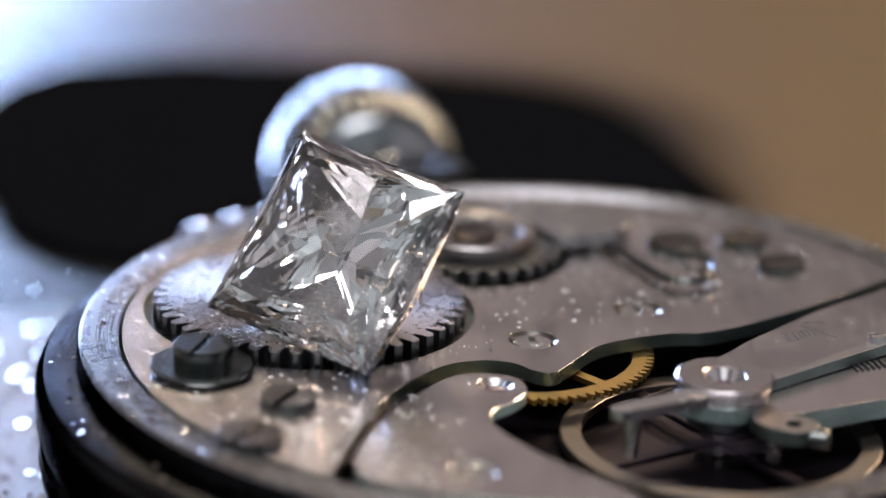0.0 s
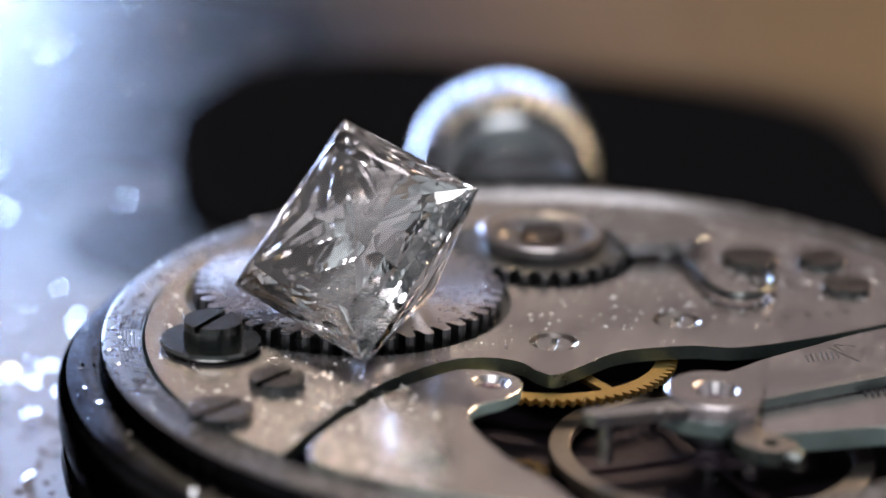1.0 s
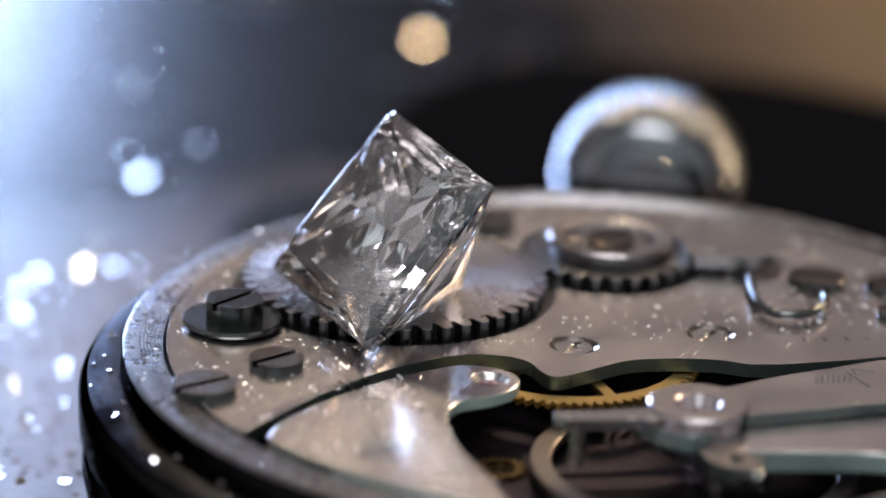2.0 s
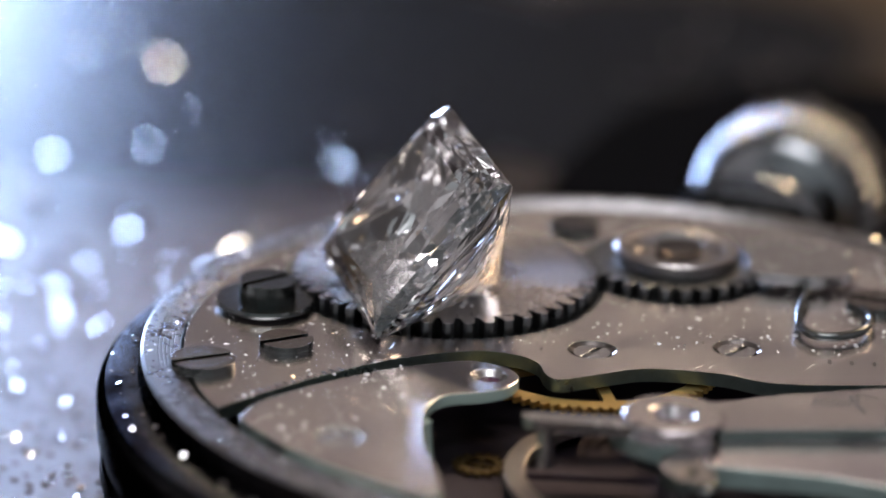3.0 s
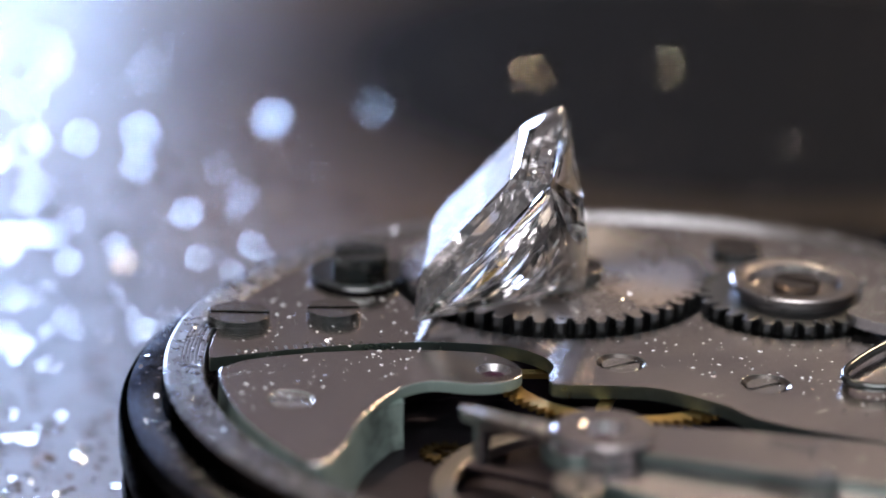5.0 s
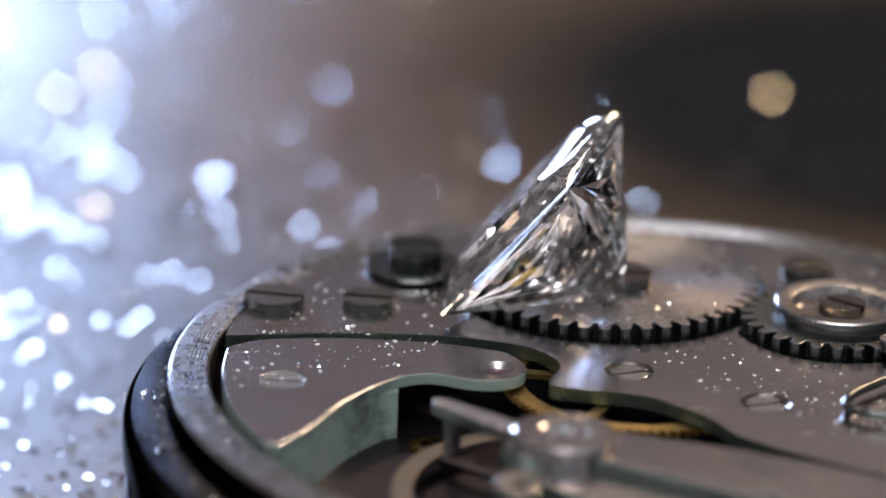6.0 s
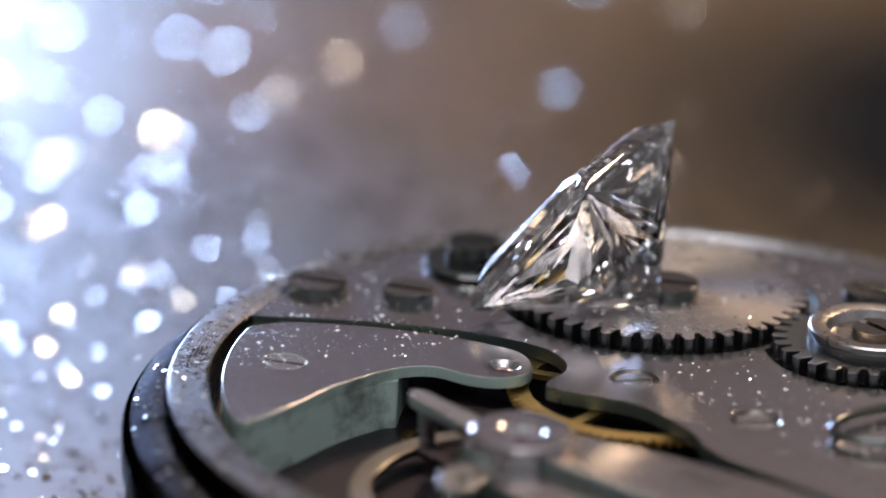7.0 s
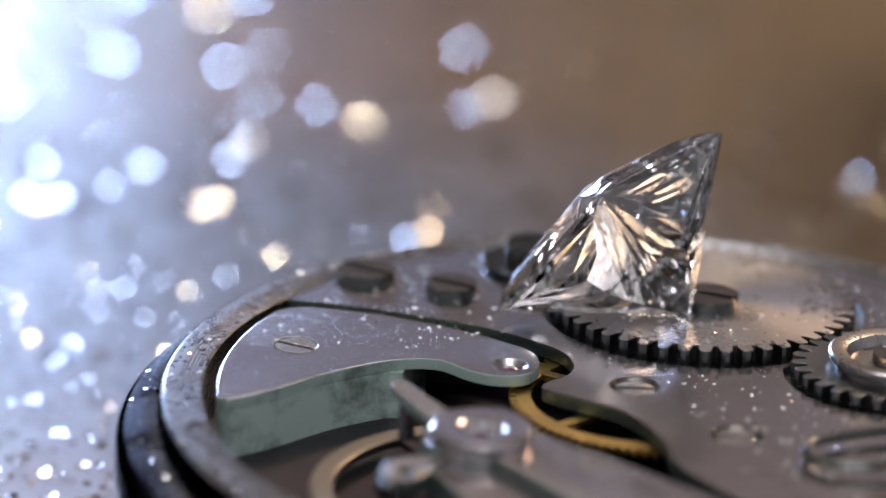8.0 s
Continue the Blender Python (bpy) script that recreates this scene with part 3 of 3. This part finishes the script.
    for k in range(5):
        u = k / 4
        part("engraving", box(5.9 + 2.2 * u, 7.0 + 1.45 * u, -0.01, 0.005, 0.10, 0.34, 35), ENGRAVED, bridge)
    for k in range(14):
        u = k / 13
        part("engraving", box(-5.35 + 0.85 * u, -6.7 + 3.6 * u, -0.01, 0.005, 0.10, 0.26, 75), ENGRAVED, bridge)

    # pendant, crown and added lugs at the rim
    way = Vector((-6.79, 20.85, 0)).normalized()
    turn = Matrix.Translation((CX, CY, -2.1)) @ way.to_track_quat("Z", "Y").to_matrix().to_4x4()
    knob = turn @ Matrix.Diagonal((0.89, 0.89, 1.0, 1.0))
    part("pendant", lathe([(0, 14.6), (3.0, 14.8), (2.6, 15.6), (1.9, 16.3), (1.7, 17.6), (1.9, 17.9), (1.9, 18.3), (0, 18.3)], 0, 0, 48, axis=turn), CHROME, w, smooth=40)
    crown = part("crown", lathe([(0, 18.3), (1.5, 18.3), (1.55, 19.3), (1.75, 19.75), (2.2, 19.9), (2.6, 20.0), (2.85, 20.12), (3.0, 20.35), (3.14, 20.9), (3.2, 22.2), (3.14, 23.4), (2.8, 24.4), (1.8, 25.0), (0, 25.2)], 0, 0, 72, axis=knob), CHROME, w, "large fluted chrome winding crown", smooth=45)
    flute = bmesh.new()
    for k in range(34):
        a = 2 * math.pi * k / 34
        ax = knob @ Matrix.Rotation(a, 4, "Z")
        pts = [ax @ Vector((r, 0, z)) for r, z in ((3.12, 20.25), (3.40, 20.8), (3.54, 21.6), (3.54, 22.4), (3.42, 23.3), (2.95, 24.25))]
        tube(pts, 0.25, flute, 8)
    part("fluting", flute, CHROME, crown, smooth=60)
    # Lugs added to carry the highlight on the case rim.
    for k in range(3):
        a = radians(124.5 + 5.0 * k)
        d = Vector((-math.sin(a), math.cos(a), 0))
        at = Matrix.Translation((CX + 16.5 * math.cos(a), CY + 16.5 * math.sin(a), -1.85)) @ d.to_track_quat("Z", "Y").to_matrix().to_4x4()
        part("rim_lug", lathe([(0, -0.72), (0.45, -0.70), (0.72, -0.50), (0.82, 0.0), (0.72, 0.50), (0.45, 0.70), (0, 0.72)], 0, 0, 24, axis=at), STEEL, w, "rounded bright lug added at the case rim", smooth=60)
    dust()
    flecks()


def dust():
    """White lint specks strewn on the plates."""
    rng = random.Random(11)
    bm = bmesh.new()
    count = 0
    while count < 1250:
        a, r = rng.uniform(0, 2 * math.pi), 14.0 * math.sqrt(rng.random())
        x, y = CX + r * math.cos(a), CY + r * math.sin(a)
        z = 0.0
        d1 = math.hypot(x - RATCHET[0], y - RATCHET[1])
        d2 = math.hypot(x - SMALL[0], y - SMALL[1])
        if d1 < 4.2:
            z = 0.40
        elif d1 < 5.2 or d2 < 3.2:
            continue
        elif r > 12.4 and r < 12.9:
            continue
        elif x > -5.4 and y < 0.75 * x + 3.2 and r < 12.4 and not (x < -1.2 and y < -1.5 and r < 12.2 and x + 0.5 * y < -3.6):
            continue
        s = rng.choice((0.012, 0.014, 0.018, 0.022, 0.028, 0.045)) * rng.uniform(0.7, 1.3)
        ring = []
        n = rng.randint(5, 7)
        stretch, turn = rng.uniform(1, 2.6), rng.uniform(0, 6.28)
        for k in range(n):
            b = 2 * math.pi * k / n
            u, v = s * stretch * math.cos(b) * rng.uniform(0.6, 1.2), s * math.sin(b) * rng.uniform(0.6, 1.2)
            ring.append(bm.verts.new((x + u * math.cos(turn) - v * math.sin(turn), y + u * math.sin(turn) + v * math.cos(turn), z + 0.004)))
        tip = bm.verts.new((x, y, z + s * rng.uniform(0.6, 1.1)))
        for k in range(n):
            bm.faces.new((ring[k], ring[(k + 1) % n], tip))
        bm.faces.new(list(reversed(ring)))
        count += 1
    loose("dust", bm, DUST, "white dust and lint specks on the watch plates", "dust")


def flecks():
    """Tiny mirror flecks added to give the glints on the plates and the rim."""
    rng = random.Random(4)
    bm = bmesh.new()
    for k in range(2400):
        a = rng.uniform(0, 2 * math.pi)
        r = rng.uniform(12.95, 15.0) if k % 3 == 0 else 12.0 * math.sqrt(rng.random())
        if 13.95 < r < 14.15 or k % 3 and k > 700:
            continue
        x, y, z = CX + r * math.cos(a), CY + r * math.sin(a), 0.03 if r < 14 else -0.78 - 0.2 * (max(0.0, r - 14.35) / 0.7) ** 2
        if k % 3 and (x > -1.5 and y < 0.75 * x + 3.0) or math.hypot(x - SMALL[0], y - SMALL[1]) < 3.2:
            continue
        if math.hypot(x - RATCHET[0], y - RATCHET[1]) < 4.3:
            z = 0.43
        elif math.hypot(x - RATCHET[0], y - RATCHET[1]) < 5.1:
            continue
        tilt, lean, s = abs(rng.gauss(0, 0.38)), rng.uniform(0, 6.28), rng.uniform(0.018, 0.055) * (1.6 if r > 14 else 1.0)
        place = Matrix.Translation((x, y, z + s * math.sin(tilt))) @ Matrix.Rotation(lean, 4, "Z") @ Matrix.Rotation(tilt, 4, "X")
        bm.faces.new([bm.verts.new(place @ Vector((s * math.cos(q * math.pi / 3), s * math.sin(q * math.pi / 3), 0))) for q in range(6)])
    loose("glint_fleck", bm, FLAKE, "tiny mirror flecks added for glints on the watch", "glitter")


# ---- the diamond: a princess cut, chevron by chevron ----
def diamond():
    lift = Vector((0, 0, -0.07))
    top, tip = Vector((-7.06, 5.21, 5.66)) + lift, Vector((-4.61, -1.20, 0.37)) + lift
    left, right = Vector((-9.52, 2.40, 1.16)) + lift, Vector((-2.06, 1.46, 4.84)) + lift
    centre = (top + tip + left + right) / 4
    up = (top - tip).normalized()
    n = up.cross(right - left).normalized()
    if n.z < 0:
        n = -n
    side = up.cross(n).normalized()
    half = 6.02 / 2                       # half the width between girdle sides
    depth, crown, girdle = 3.72, 0.74, 0.035
    frame_ = Matrix((side, up, n)).transposed().to_4x4()
    place = Matrix.Translation(centre) @ frame_ @ Matrix.Rotation(radians(45), 4, "Z")
    bm = bmesh.new()
    cut = random.Random(8)

    def spot(q, x, y, z):
        """A facet corner on side q of the square: x out from the axis, y along the side, shares of half the width."""
        c, s_ = (1, 0, -1, 0)[q], (0, 1, 0, -1)[q]
        bm.verts.new((half * (c * x - s_ * y), half * (s_ * x + c * y), z))

    for q in range(4):
        for z in (-girdle, girdle):
            spot(q, 1, 1, z)
            spot(q, 1, 0, z)
        # the pavilion: chevrons that fan from the corners to the middle line of each side
        for x, share in ((0.955, 0.125), (0.90, 0.235), (0.83, 0.345), (0.75, 0.45), (0.655, 0.55), (0.545, 0.65), (0.42, 0.75), (0.28, 0.85), (0.13, 0.94)):
            spot(q, x * cut.uniform(0.994, 1.006), cut.uniform(-0.02, 0.02), -girdle - (depth - girdle) * share)
        # break facets beside the corners, just under the girdle and along the ridges
        for y in (-0.72, -0.38, 0.38, 0.72):
            spot(q, 0.965 + 0.012 * abs(y), y, -girdle - (depth - girdle) * 0.085)
            spot(q, 0.85 + 0.03 * abs(y), y * 0.85, -girdle - (depth - girdle) * (0.27 - 0.11 * abs(y)))
        # the crown: kite facets round a small square table
        spot(q, 0.66, 0.66, crown)
        for x, share in ((0.955, 0.22), (0.90, 0.42), (0.82, 0.66), (0.74, 0.85)):
            spot(q, x, x, girdle + (crown - girdle) * share)
        for y in (-0.88, -0.72, -0.54, -0.36, -0.18, 0.0, 0.18, 0.36, 0.54, 0.72, 0.88):
            spot(q, 0.968 + cut.uniform(-0.006, 0.006), y, girdle + (crown - girdle) * 0.20)
        for y in (-0.78, -0.62, -0.44, -0.26, -0.09, 0.09, 0.26, 0.44, 0.62, 0.78):
            spot(q, 0.91 + cut.uniform(-0.01, 0.01), y, girdle + (crown - girdle) * 0.47)
        for y in (-0.66, -0.48, -0.30, -0.10, 0.10, 0.30, 0.48, 0.66):
            spot(q, 0.835 + cut.uniform(-0.012, 0.012), y, girdle + (crown - girdle) * 0.72)
        for y in (-0.5, -0.25, 0.0, 0.25, 0.5):
            spot(q, 0.755, y, girdle + (crown - girdle) * 0.90)
        spot(q, 0.68, 0.0, crown)
    bm.verts.new((0, 0, -depth))
    got = bmesh.ops.convex_hull(bm, input=bm.verts[:])
    spare = {g for g in got["geom_interior"] + got["geom_unused"] if isinstance(g, bmesh.types.BMVert) and g.is_valid and not g.link_faces}
    bmesh.ops.delete(bm, geom=list(spare), context="VERTS")
    # long chevrons are ground in two strokes, each facet corner a little in or out
    long_ = [e for e in bm.edges if e.calc_length() > 0.8 and -depth * 0.97 < (e.verts[0].co.z + e.verts[1].co.z) / 2 < -2.5 * girdle]
    bmesh.ops.subdivide_edges(bm, edges=long_, cuts=1)
    bmesh.ops.triangulate(bm, faces=[f for f in bm.faces if len(f.verts) > 3 and max(v.co.z for v in f.verts) < 0])
    bmesh.ops.recalc_face_normals(bm, faces=bm.faces[:])
    bm.normal_update()
    moves = {v: v.normal * (cut.uniform(-0.045, 0.045) if v.co.z > 0 else cut.uniform(-0.032, 0.032)) for v in bm.verts if girdle * 1.5 < v.co.z < crown - 0.02 or -depth * 0.98 < v.co.z < -girdle * 1.5}
    for v, by_ in moves.items():
        v.co += by_
    bmesh.ops.dissolve_limit(bm, angle_limit=radians(0.3), verts=bm.verts[:], edges=bm.edges[:])
    bmesh.ops.recalc_face_normals(bm, faces=bm.faces[:])
    bm.verts.index_update()
    bm.faces.index_update()
    kinds = {}
    for f in bm.faces:
        zs = [v.co.z for v in f.verts]
        kinds[f.index] = "table" if min(zs) > crown - 0.01 else "crown" if min(zs) > 0.5 * girdle else ("pavilion" if max(zs) < -0.5 * girdle else "girdle")
    low = min((place @ v.co for v in bm.verts), key=lambda p: p.z)
    t = thing("diamond", low.x, low.y, low.z, "clear princess cut diamond leaning on the ratchet wheel", "diamond")
    for name in ("table", "crown", "girdle", "pavilion"):
        piece = bmesh.new()
        seen = {}
        for f in bm.faces:
            if kinds[f.index] == name:
                for v in f.verts:
                    if v.index not in seen:
                        seen[v.index] = piece.verts.new(place @ v.co)
                piece.faces.new([seen[v.index] for v in f.verts])
        part(name, piece, GEM, t, outward=False)
    bm.free()


room()
turntable()
black_piece()
watch()
diamond()


# ---- everything on the table turns with it, clockwise seen from above ----
def motions():
    def angle(t):
        return 0.00116209 * t ** 4 - 0.00713345 * t ** 3 - 0.0221914 * t ** 2 - 11.61184 * t + 0.10341
    for ob in THINGS:
        base = Matrix.Translation(Vector(ob["base"]) * MM)
        rows = []
        for k in range(33):
            t = k * 0.25
            rows.append((t, Matrix.Rotation(radians(angle(t)), 4, "Z") @ base))
        walk(ob, rows)


motions()
